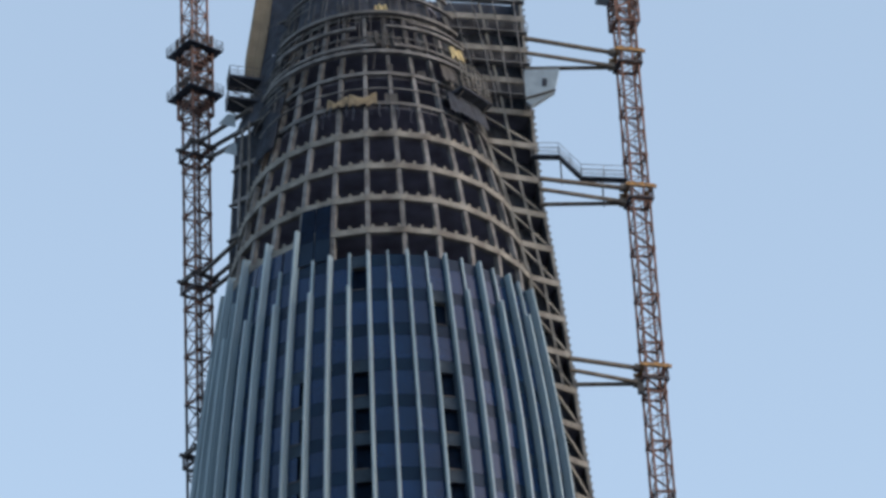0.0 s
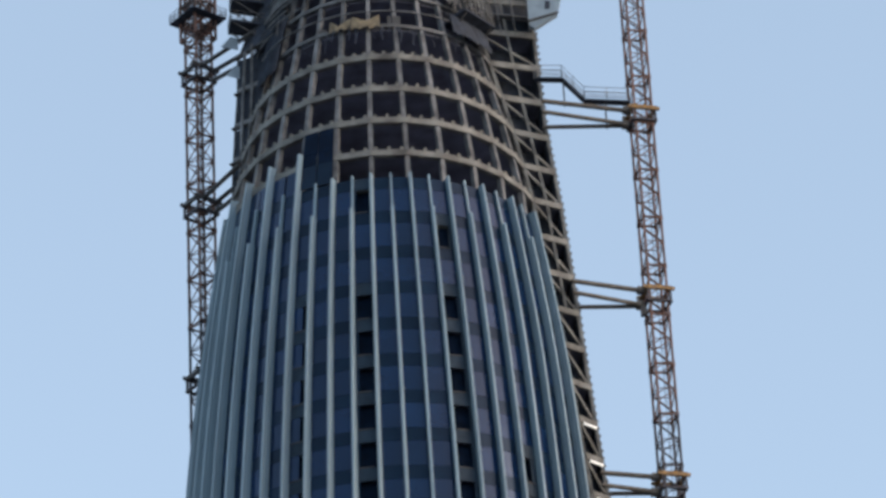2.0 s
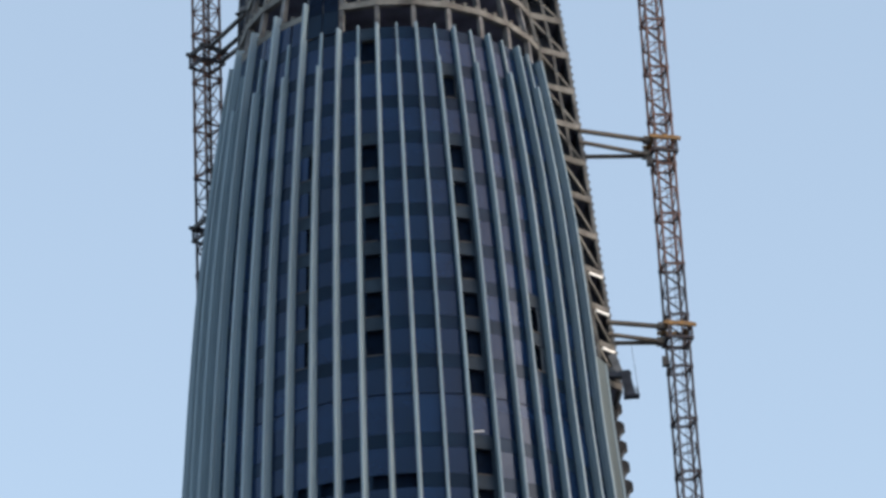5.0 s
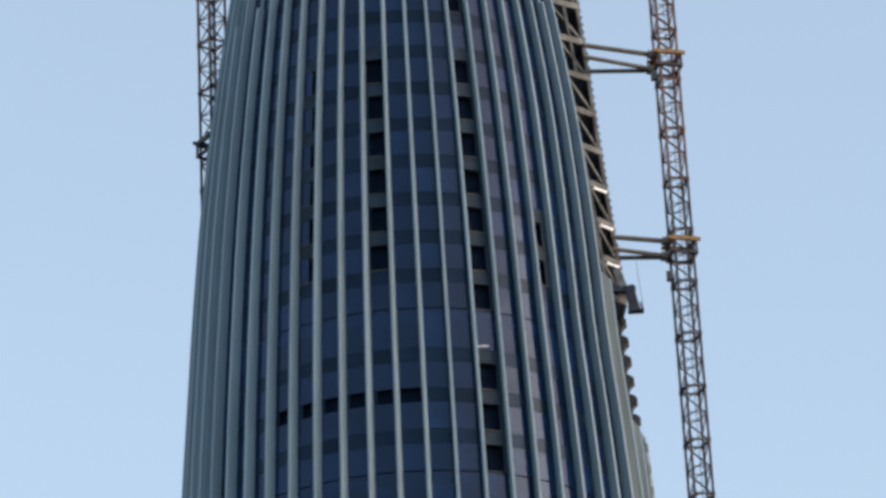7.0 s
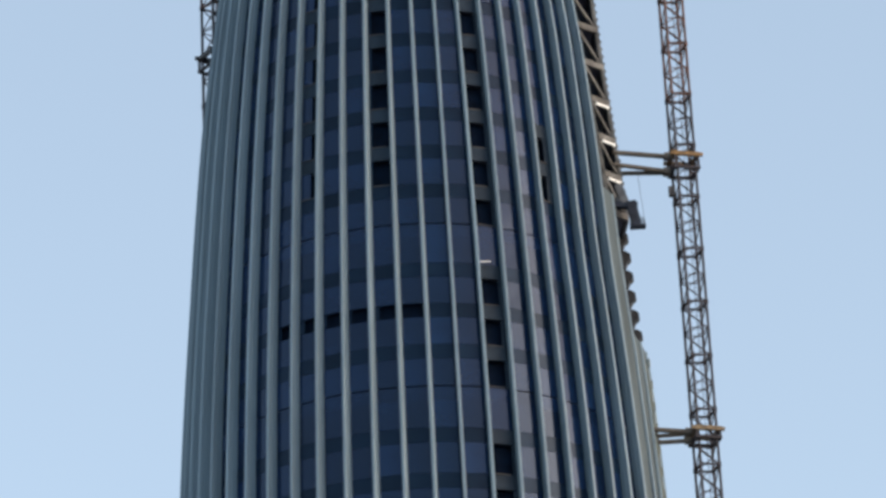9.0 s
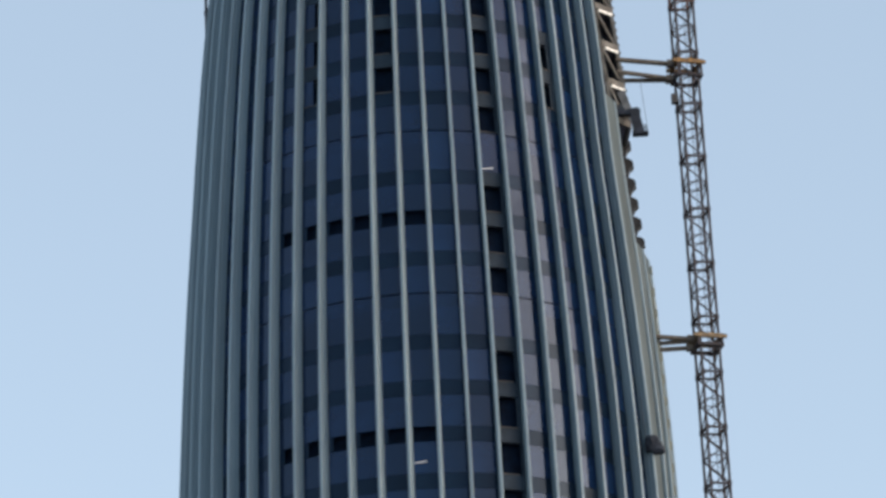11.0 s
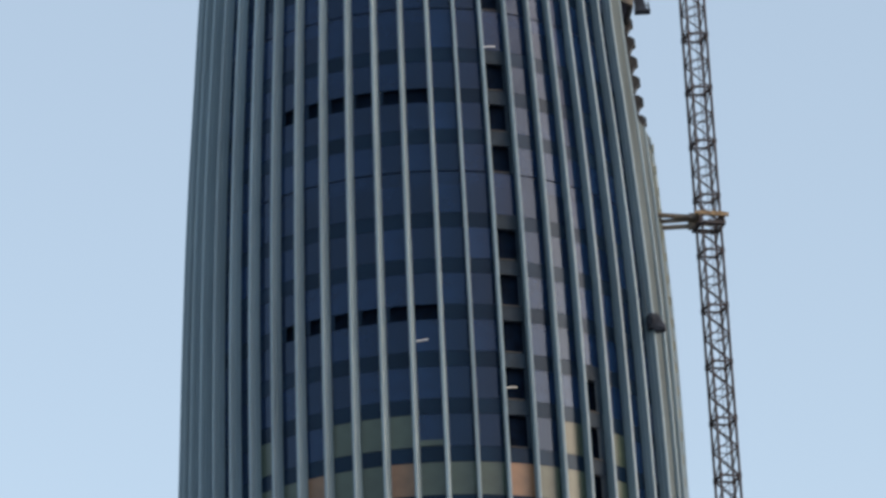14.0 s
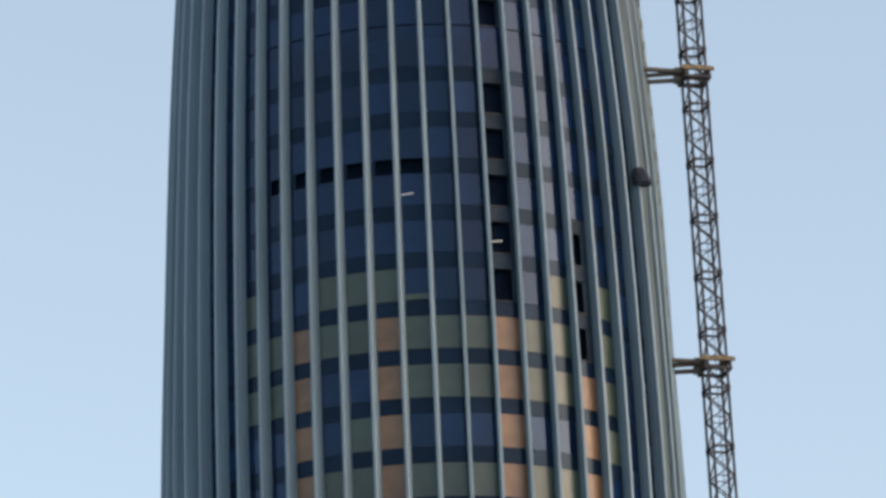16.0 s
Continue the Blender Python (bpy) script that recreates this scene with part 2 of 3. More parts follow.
# brackets on the bare ring beams
bm = bmesh.new()
bar(bm, (0, 0, -0.04), (0, 0, 0.20), 0.30, 0.34)
bar(bm, (0, 0, 0.20), (0, 0, 0.30), 0.38, 0.40)
bracket_mesh = to_mesh("bracket", bm, STEEL)
for n in range(3, 8):
    z = level(n) + beam_rise(n) + 0.34
    for k in range(-16, 17):
        off = 0.18 if k % 2 == 0 else 0.0
        for side in ((-off, off) if off else (0.0,)):
            if (n, k) in ((3, -4), (3, -6)):
                continue
            part("bracket", bracket_mesh, STEEL, tower).matrix_local = Matrix.Translation(polar(angle(k + side * 1.6), frame_radius(z) + 0.16, z)) @ Matrix.Rotation(angle(k), 4, "Z")
# slab-edge brackets left bare on the flank
for i in range(7):
    z = level(-4.95 - i * 0.5)
    a = radians(86)
    r = radius(z, a)
    bm = bmesh.new()
    sweep(bm, [[polar(a + s / r, r - d, z + h) for d, h in ((2.6, 0.75), (0.95, 0.7), (0.5, 0.35), (0.45, -0.1), (0.85, -0.45), (1.1, -1.15), (2.6, -1.3))] for s in (-0.6, 0.6)])
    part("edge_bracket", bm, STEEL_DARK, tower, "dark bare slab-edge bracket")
# flush cladding that closes the outermost bays almost to the fins' noses
for k0, k1, top in ((10.05, 11.0, -4.6), (11.0, 15.0, -8.1)):
    bm = bmesh.new()
    rings = []
    for z in [0.0, 60.0, 90.0] + [level(n) for n in range(-24, math.ceil(top))] + [level(top)]:
        arc = [angle(k0 + (k1 - k0) * i / 8) for i in range(9)]
        rings.append([polar(a, radius(z, a) - 0.36, z) for a in arc] + [polar(a, radius(z, a) - 0.46, z) for a in arc[::-1]])
    sweep(bm, rings)
    part("flank_cladding", bm, CLADDING, tower, "smooth grey flank cladding")
# khaki trim and clips down the flank's outermost edge, with a rounded upper end
trim_heights = [0.0, 60.0, 90.0] + [level(n) for n in range(-24, -8)] + [level(-8.3), level(-8.12)]
bm = bmesh.new()
sweep(bm, [[polar(radians(a), radius(z, radians(a)) - d - 0.5 * ease(z, level(-8.45), level(-8.1)), z) for a, d in ((78, 0.20), (82, 0.14), (88, 0.14), (88, 0.5), (82, 0.5), (78, 0.5))] for z in trim_heights])
trim = part("edge_trim", bm, KHAKI, tower, "pale khaki edge trim")
for i in range(26):
    z = level(-8.4) - 2.4 * i
    bm = bmesh.new()
    r = radius(z, radians(79)) - 0.12
    bar(bm, polar(radians(79), r, z - 0.45), polar(radians(79), r, z + 0.45), 0.2, 0.2)
    part("edge_clip", bm, KHAKI, trim)

# ---- crane masts ----
SECTION = 6.0
STOREYS = 2
FOOT = -2.6


def brace_ends(half):
    """Rails and zigzag diagonals on the four faces of one mast section."""
    cs = [(-half, -half), (half, -half), (half, half), (-half, half)]
    for i in range(4):
        a, b = cs[i], cs[(i + 1) % 4]
        for j in range(STOREYS):
            z0, z1 = SECTION * j / STOREYS, SECTION * (j + 1) / STOREYS
            zm = (z0 + z1) / 2
            p, q = (a, b) if i % 2 else (b, a)
            yield (*a, z0), (*b, z0), 0.085 if j else 0.19
            yield (*p, z0), (*q, zm), 0.105
            yield (*q, zm), (*p, z1), 0.105


def mast(name, x, y, turn, half, top, paint_from, label):
    ob = thing(name, (x, y, 0), label, "crane mast", "tower crane masts")
    braces, joined, legs = [], {}, {}
    for mat in (RUST, MAST_GREY):
        bm = bmesh.new()
        bar(bm, (0, 0, 0), (0, 0, SECTION), 0.22)
        for z in (0.14, SECTION - 0.14):
            bar(bm, (0, 0, z - 0.13), (0, 0, z + 0.13), 0.32)
        legs[mat] = to_mesh("leg", bm, mat)
        bm = bmesh.new()
        for a, b, w in brace_ends(half):
            bar(bm, a, b, w)
        joined[mat] = to_mesh("lattice", bm, mat)
    for a, b, w in brace_ends(half):
        bm = bmesh.new()
        bar(bm, a, b, w)
        braces.append(to_mesh("brace", bm, MAST_GREY))
    bm = bmesh.new()
    for x in (0.25, 0.65):
        bar(bm, (x, 0.35 * half, 0), (x, 0.35 * half, SECTION), 0.05)
    for i in range(15):
        bar(bm, (0.25, 0.35 * half, 0.2 + 0.4 * i), (0.65, 0.35 * half, 0.2 + 0.4 * i), 0.035)
    ladder = to_mesh("ladder", bm, MAST_GREY)
    spin = pose(0, 0, 0, 0, 0, turn)
    for i in range(int(top / SECTION) + 1):
        z = FOOT + i * SECTION
        mat = RUST if z > paint_from else MAST_GREY
        for cx, cy in product((-half, half), repeat=2):
            part("leg", legs[mat], mat, ob).matrix_local = spin @ pose(cx, cy, z)
        if z > 100:
            part("ladder", ladder, MAST_GREY, ob).matrix_local = spin @ pose(0, 0, z)
        if 117 < z < 188:
            for me in braces:
                part("brace", me, MAST_GREY, ob).matrix_local = spin @ pose(0, 0, z)
        else:
            lat = tagged(part("lattice", joined[mat], mat, ob), kind="stuff")
            lat.matrix_local = spin @ pose(0, 0, z)
    return ob


mast_r = mast("crane_mast", 28.34, AXIS - 4, 14, 0.97, 275, 205, "rust-brown lattice crane mast tied to the tower")
mast_l = mast("crane_mast", -20.1, AXIS + 4, 38, 1.05, 290, 225, "dark brown lattice crane mast behind the tower's flank")

# ---- collars and ties of the right mast ----
def bay_edge(n):
    """How far right the bare side bay reaches at storey n."""
    return float(np.interp(n, (-5.5, -2, 0, 2, 4, 6, 7, 9, 13), (22.2, 20.95, 20.3, 19.7, 19.0, 18.1, 17.8, 17.5, 17.1)))


def storey_of(z):
    ns = list(range(-24, 14))
    return float(np.interp(z, [level(n) for n in ns], ns))


def square_frame(h, z, w, depth):
    """One welded square frame."""
    bm = bmesh.new()
    rings = [[Vector((sx * (h + d), sy * (h + d), z + e)) for d, e in ((-w / 2, -depth / 2), (w / 2, -depth / 2), (w / 2, depth / 2), (-w / 2, depth / 2))] for sx, sy in ((-1, -1), (1, -1), (1, 1), (-1, 1))]
    sweep(bm, rings + rings[:1], caps=False)
    bmesh.ops.remove_doubles(bm, verts=bm.verts, dist=0.001)
    return bm


def collar(ob, half, z, turn, paint, label, drop=1.55):
    """Two stacked square frames with corner posts and lugs that grip a mast."""
    h = half + 0.26
    top = part("collar", square_frame(h, 0, 0.34, 0.46), paint, ob, label)
    top.matrix_local = pose(0, 0, z, 0, 0, turn)
    part("lower_frame", square_frame(h, -drop, 0.3, 0.28), MAST_GREY, top)
    for sx, sy in product((-1, 1), repeat=2):
        bm = bmesh.new()
        bar(bm, (sx * h, sy * h, 0.1 - drop), (sx * h, sy * h, -0.2), 0.22)
        part("corner_post", bm, MAST_GREY, top)
        bm = bmesh.new()
        bar(bm, (sx * (h + 0.1), sy * h, 0), (sx * (h + 0.5), sy * h, 0), 0.3, 0.34)
        part("lug", bm, paint, top)


for z in (263.1, 245.2, 222.5, 200.2, 169.2, 138.3):
    collar(mast_r, 0.97, z, 14, YELLOW if z > 180 else OCHRE, "ochre-yellow collar" if z > 180 else "dusty tan collar", 1.55 if z > 180 else 0.95)
    n = storey_of(z)
    edge = bay_edge(n) if n > -5.5 else 23.2
    x = edge - 28.39
    near = -3.2 if z > 210 else -2.0
    ties = [((-1.3, -0.6, z), (x - 0.3, near, z + (0.7 if z > 250 else 0.1)), 0.27), ((-1.5, -0.4, z - 1.6), (x - 0.3, near - 0.2, z - 1.4), 0.24), ((-1.5, -0.2, z - 1.65), (x - 0.3, -0.6, z - 1.6), 0.24)]
    if z < 180:
        ties = [((-1.3, -0.6, z - 0.1), (x - 0.3, -1.5, z), 0.25), ((-1.3, -0.4, z - 0.2), (x - 0.3, -0.8, z - 0.5), 0.22), ((-1.4, -0.2, z - 0.85), (x - 0.3, -0.5, z - 1.05), 0.24)]
    for a, b, w in ties:
        bm = bmesh.new()
        tube(bm, a, b, w)
        bar(bm, a, Vector(a) + (Vector(b) - Vector(a)).normalized() * 0.7, w * 2.5, w * 2.5)
        part("tie_tube", bm, TIE, mast_r)
# small dark boxes on the mast
for z in (219.8, 196.0):
    bm = bmesh.new()
    bar(bm, (-1.45, -0.9, z - 0.5), (-1.45, -0.9, z + 0.5), 0.7, 0.6)
    bar(bm, (-1.45, -0.9, z + 0.5), (-1.1, -0.7, z + 0.9), 0.15)
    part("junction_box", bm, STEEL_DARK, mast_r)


def railing(bm, path, height=1.1, step=1.2):
    """Posts and three rails along a path."""
    for a, b in zip(path, path[1:]):
        a, b = Vector(a), Vector(b)
        for h in (0.4, 0.75, height):
            bar(bm, a + Vector((0, 0, h)), b + Vector((0, 0, h)), 0.055)
        m = max(1, round((b - a).length / step))
        for i in range(m + 1):
            p = a.lerp(b, i / m)
            bar(bm, p, p + Vector((0, 0, height)), 0.06)


def climbing_cage(ob, half, z0, z1, turn, mat, cab):
    """The dense frame and decks round a mast's upper end."""
    spin = pose(0, 0, 0, 0, 0, turn)
    h = half + 0.35
    cs = [(-h, -h), (h, -h), (h, h), (-h, h)]
    for c in cs:
        bm = bmesh.new()
        bar(bm, (*c, z0), (*c, z1), 0.26)
        part("cage_post", bm, mat, ob).matrix_local = spin
    m = round((z1 - z0) / 1.6)
    bm = bmesh.new()
    for i, j in product(range(4), range(m)):
        a, b = cs[i], cs[(i + 1) % 4]
        za, zb = z0 + (z1 - z0) * j / m, z0 + (z1 - z0) * (j + 1) / m
        bar(bm, (*a, za), (*b, za), 0.16)
        bar(bm, (*(a if (i + j) % 2 else b), za), (*(b if (i + j) % 2 else a), zb), 0.14)
    tagged(part("cage_lattice", bm, mat, ob), kind="stuff").matrix_local = spin
    if cab:
        bm = bmesh.new()
        bar(bm, (-h - 1.1, -0.3, z0 + 3.0), (-h - 1.1, -0.3, z0 + 5.2), 1.3, 1.6)
        bar(bm, (-h - 1.1, -0.3, z0 + 5.2), (-h - 1.1, -0.3, z0 + 5.4), 1.5, 1.8)
        part("cab", bm, PALE, ob, "pale sheet-metal cab").matrix_local = spin


def mast_deck(ob, half, z, turn):
    """A square service deck with its railing round a mast."""
    spin = pose(0, 0, z, 0, 0, turn)
    o, i = half + 1.25, half + 0.2
    bm = bmesh.new()
    for a, b in (((-o, -(o + i) / 2), (o, -(o + i) / 2)), ((-o, (o + i) / 2), (o, (o + i) / 2)), ((-(o + i) / 2, -i), (-(o + i) / 2, i)), (((o + i) / 2, -i), ((o + i) / 2, i))):
        bar(bm, (*a, 0), (*b, 0), o - i, 0.16)
    deck = part("service_deck", bm, NET, ob)
    deck.matrix_local = spin
    bm = bmesh.new()
    ring = [(-o, -o, 0), (o, -o, 0), (o, o, 0), (-o, o, 0), (-o, -o, 0)]
    railing(bm, ring, 1.2, 0.9)
    part("guard_rail", bm, STEEL_DARK, deck)


climbing_cage(mast_r, 0.97, 267.0, 276.5, 14, RUST, True)
climbing_cage(mast_l, 1.05, 262.5, 273.5, 38, RUST, False)
mast_deck(mast_l, 1.05, 271.2, 38)
mast_deck(mast_l, 1.05, 265.2, 38)
for z, end in ((258.3, -13.5), (241.0, -15.5), (219.2, -19.3)):
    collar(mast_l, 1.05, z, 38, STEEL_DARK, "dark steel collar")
    for a, b in (((0.6, -1.6, z), (end + 20.1, -7.5, z + 0.2)), ((1.6, -0.4, z - 0.2), (end + 20.9, -5.4, z)), ((1.5, -0.6, z - 1.6), (end + 20.7, -5.2, z - 1.4))):
        if z < 220 and b[2] < z:
            continue
        bm = bmesh.new()
        tube(bm, a, b, 0.26)
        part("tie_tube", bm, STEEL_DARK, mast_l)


# ---- the bare side bay on the right flank, and the netted one on the left ----
def quad_plate(bm, pts, thick):
    sweep(bm, [[Vector(p) + Vector((0, 0, h)) for p in pts] for h in (0.0, thick)])


bay = thing("side_bay_frame", (0, AXIS, 0), "bare steel side bay with diagonal braces against the tower", "steel frame")


def bay_points(n):
    z = level(n) + beam_rise(n)
    p1 = polar(radians(69), frame_radius(z) + 0.1, z)
    p2 = Vector((bay_edge(n), p1.y + 1.7, z))
    return p1, p2


for n in range(-5, 13):
    p1, p2 = bay_points(n)
    u1, u2 = bay_points(n + 1)
    bm = bmesh.new()
    bar(bm, p1, p2, 0.4, 0.7)
    part("floor_beam", bm, STEEL, bay)
    bm = bmesh.new()
    bar(bm, p2, (p2.x - 0.8, 2.0, p2.z), 0.35, 0.7)
    part("floor_beam", bm, STEEL, bay)
    bm = bmesh.new()
    back = Vector((p1.x - 5, 2.0, p2.z))
    quad_plate(bm, [p1 + Vector((-1, 0.5, 0)), p2 + Vector((-0.3, 0.5, 0)), Vector((p2.x - 1.0, 2.0, p2.z)), back], 0.2)
    part("floor_plate", bm, DECK, bay)
    for f in (0.02, 0.5, 0.98) if n > 0 else (0.02, 0.98):
        bm = bmesh.new()
        bar(bm, p1.lerp(p2, f), u1.lerp(u2, f), 0.34 if f != 0.5 else 0.26, 0.34, up=(0, 1, 0))
        part("post", bm, STEEL, bay)
    if n < 9:
        bm = bmesh.new()
        bar(bm, u1 + Vector((0.1, 0.15, -0.3)), p2 + Vector((-0.2, 0.15, 0.4)), 0.24)
        part("diagonal_brace", bm, STEEL, bay)
    for j in range(5):
        q = p2.lerp(u2, (j + 0.5) / 5)
        bm = bmesh.new()
        bar(bm, q + Vector((0.1, -0.1, -0.1)), q + Vector((0.24, -0.1, 0.08)), 0.2, 0.2)
        part("edge_cleat", bm, STEEL_TOP, bay)
    # screen of uprights along the outer side
    bm = bmesh.new()
    sweep(bm, [[q + Vector((dx, 0, dz)) for q in (lo, lo.lerp(hi, 0.5), hi) for dx in (-0.25,)] + [q + Vector((-0.31, 0, dz)) for q in (hi, lo)] for lo, hi, dz in ((p2, Vector((p2.x - 0.8, 2, p2.z)), 0.0), (u2, Vector((u2.x - 0.8, 2, u2.z)), -0.1))])
    part("side_screen", bm, NET, bay)
    for j in range(3):
        f = (j + 0.5) / 4
        lo, hi = p2.lerp(Vector((p2.x - 0.8, 2, p2.z)), f), u2.lerp(Vector((u2.x - 0.8, 2, u2.z)), f)
        bm = bmesh.new()
        bar(bm, lo, hi, 0.22)
        part("side_upright", bm, STEEL_DARK, bay)
    # added dark infill for the bay's dim depth; hides sky between the braces
    bm = bmesh.new()
    sweep(bm, [[p1.lerp(p2, f) + Vector((0, 2.6 + 0.15 * math.sin(9 * f + n), 0.2)) for f in (-0.4, 0, 0.3, 0.6, 0.9)] + [p1.lerp(p2, 0.9) + Vector((0, 2.8, 0.2)), p1.lerp(p2, -0.4) + Vector((0, 2.8, 0.2))],
               [u1.lerp(u2, f) + Vector((0, 2.6 + 0.15 * math.sin(9 * f + n + 1), -0.5)) for f in (-0.4, 0, 0.3, 0.6, 0.9)] + [u1.lerp(u2, 0.9) + Vector((0, 2.8, -0.5)), u1.lerp(u2, -0.4) + Vector((0, 2.8, -0.5))]])
    part("dark_infill", bm, NET, bay)
    if n >= 9:
        q1, q2 = bay_points(n + 0.5)
        bm = bmesh.new()
        bar(bm, q1 + Vector((0, -0.3, 0)), q2 + Vector((0.2, -0.3, 0)), 0.9, 0.16)
        part("scaffold_deck", bm, STEEL_TOP, bay)
        bm = bmesh.new()
        railing(bm, [q1 + Vector((0, -0.7, 0)), q2 + Vector((0.4, -0.7, 0))], 1.1, 1.6)
        part("guard_rail", bm, STEEL_TOP, bay)
        for f in (0.15, 0.4, 0.65, 0.9):
            bm = bmesh.new()
            bar(bm, p1.lerp(p2, f) + Vector((0, -0.8, -0.4)), u1.lerp(u2, f) + Vector((0.05, -0.8, 0.5)), 0.1)
            part("standard", bm, STEEL_TOP, bay)

left_bay = thing("netted_side_bay", (0, AXIS, 0), "side bay hung with dark safety netting against the tower", "scaffold")


def left_edge(n):
    return float(np.interp(n, (3.5, 6, 9, 9.8, 10.6, 13), (-16.9, -16.2, -15.4, -14.2, -12.9, -12.2)))


def left_net(n, f):
    z = level(n) + 0.5
    a = Vector((left_edge(n), -1.0, z))
    b = polar(radians(-67), frame_radius(z) + 0.7, z) if n >= 9 else a + Vector((3.3, -2.0, 0))
    p = a.lerp(b, f)
    bulge = (0.5 if n >= 9 else 0.1) * math.sin(math.pi * f) + 0.12 * math.sin(13 * f + 2.2 * n)
    return p + Vector((-bulge * 0.6, -bulge, 0))


for n in range(4, 13):
    bm = bmesh.new()
    fs = [i / 8 for i in range(9)]
    rings = []
    for m in (n, n + 0.33, n + 0.66, n + 0.97):
        front = [left_net(m, f) for f in fs]
        rings.append(front + [p + Vector((0.04, 0.08, 0)) for p in front[::-1]])
    sweep(bm, rings)
    part("net_panel", bm, NET, left_bay)
    bm = bmesh.new()
    bar(bm, left_net(n, 0) + Vector((-0.3, -0.1, 0)), left_net(n, 1) + Vector((0.3, -0.4, 0)), 0.5, 0.2)
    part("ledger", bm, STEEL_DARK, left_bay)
    bm = bmesh.new()
    bar(bm, left_net(n, 0), left_net(n + 1, 0), 0.2)
    part("upright", bm, STEEL_DARK, left_bay)
    if n < 9:
        for f in (0.28, 0.55):
            bm = bmesh.new()
            bar(bm, left_net(n, f) + Vector((-0.1, -0.35, 0)), left_net(n + 1, f) + Vector((-0.1, -0.35, 0)), 0.26)
            part("post", bm, STEEL_TOP, left_bay)
        bm = bmesh.new()
        bar(bm, left_net(n, 0.05) + Vector((0, -0.4, 0.3)), left_net(n, 1) + Vector((0, -0.6, 0.3)), 0.2, 0.45)
        part("floor_beam", bm, STEEL_TOP, left_bay)
for x0, x1, z0, z1 in ((-17.3, -15.4, 257.2, 259.2), (-16.8, -15.3, 253.4, 255.4)):
    bm = bmesh.new()
    sweep(bm, [[Vector((x, y, z)) for x, z in ((x0, z0 + 0.5), (x1, z0), (x1, z1 - 0.5), (x0 + 1.1, z1 - 0.2))] for y in (-1.9, -1.8)])
    sheet = new("loose_sheet", to_mesh("loose_sheet", bm, PALE))
    sheet.location = (0, AXIS, 0)
    tagged(sheet, "pale blue-grey sheet tied to the netted side bay", "sheet", "loose sheets")


# ---- walkway from the tower to the mast ----
walkway = thing("access_walkway", (0, AXIS - 4.6, 0), "narrow steel walkway with stair and railings beside the mast tie", "walkway")
for a, b in (((17.0, 0, 249.8), (20.0, 0, 249.6)), ((20.0, 0, 249.6), (22.3, 0, 246.7)), ((22.3, 0, 246.7), (27.2, 0, 246.2))):
    bm = bmesh.new()
    bar(bm, a, b, 0.9, 0.2)
    part("deck", bm, NET, walkway)
    for y in (-0.45, 0.45):
        bm = bmesh.new()
        railing(bm, [Vector(a) + Vector((0, y, 0.2)), Vector(b) + Vector((0, y, 0.2))], 1.4, 2.2)
        part("guard_rail", bm, STEEL_TOP, walkway)
for x, z in ((20.1, 249.5), (24.5, 246.4)):
    bm = bmesh.new()
    bar(bm, (x, 0, z - 3.4), (x, 0, z), 0.16)
    part("hanger", bm, STEEL_DARK, walkway)


# ---- suspended cradles ----
def cradle(x, y, z, w, label, wrapped=False):
    ob = thing("suspended_cradle", (x, y, z), label, "work cradle", "work cradles")
    bm = bmesh.new()
    bar(bm, (-w * 0.16, 0, 0), (w * 0.46, 0, 0.02), 0.9, 0.2)
    part("deck", bm, NET, ob)
    bm = bmesh.new()
    railing(bm, [(-w * 0.14, -0.4, 0.1), (w * 0.4, -0.4, 0.1), (w * 0.4, 0.4, 0.1), (-w * 0.14, 0.4, 0.1)], 0.5, 0.6)
    part("guard_rail", bm, STEEL_DARK, ob)
    if wrapped:
        crease, bm = random.Random(3), bmesh.new()
        rings = []
        for j in range(6):
            wide = 0.92 - 0.3 * (j / 5) ** 2
            rings.append([Vector((0.05 - 0.08 * j + wide * math.cos(i * math.tau / 14), 0.6 * math.sin(i * math.tau / 14), 0.1 + 0.29 * j)) + Vector([crease.uniform(-0.09, 0.09) for _ in range(3)]) for i in range(14)])
        sweep(bm, rings)
        part("net_wrap", bm, NET, ob, "crumpled dark net wrap")
    else:
        bm = bmesh.new()
        bar(bm, (-w * 0.06, 0, w * 1.08), (w * 0.12, 0, 0.05), w * 0.36, w * 0.36)
        bar(bm, (-w * 0.72, 0, w * 1.0), (w * 0.2, 0, w * 0.92), w * 0.26, w * 0.24)
        part("hoist_frame", bm, NET, ob)
        bm = bmesh.new()
        bar(bm, (-w * 0.5, 0.1, w * 1.85), (-w * 0.26, 0.0, w * 1.05), w * 0.3, w * 0.3)
        bar(bm, (-w * 0.62, 0.1, w * 1.2), (-w * 0.2, 0.0, w * 1.35), w * 0.12, w * 0.2)
        part("winch", bm, STEEL_TOP, ob)
    for s in (-1, 1):
        bm = bmesh.new()
        tube(bm, (s * w * 0.45, 0, 0), (s * w * 0.45 - 0.4, 0.3, 6), 0.025, 5)
        part("rope", bm, STEEL_DARK, ob)
    return ob


cradle(22.55, AXIS - 8.0, 190.6, 2.6, "dark suspended work cradle hanging off the side bay")
cradle(21.95, AXIS - 12.6, 153.8, 1.6, "dark suspended work cradle wrapped in net beside the lower fins", True)

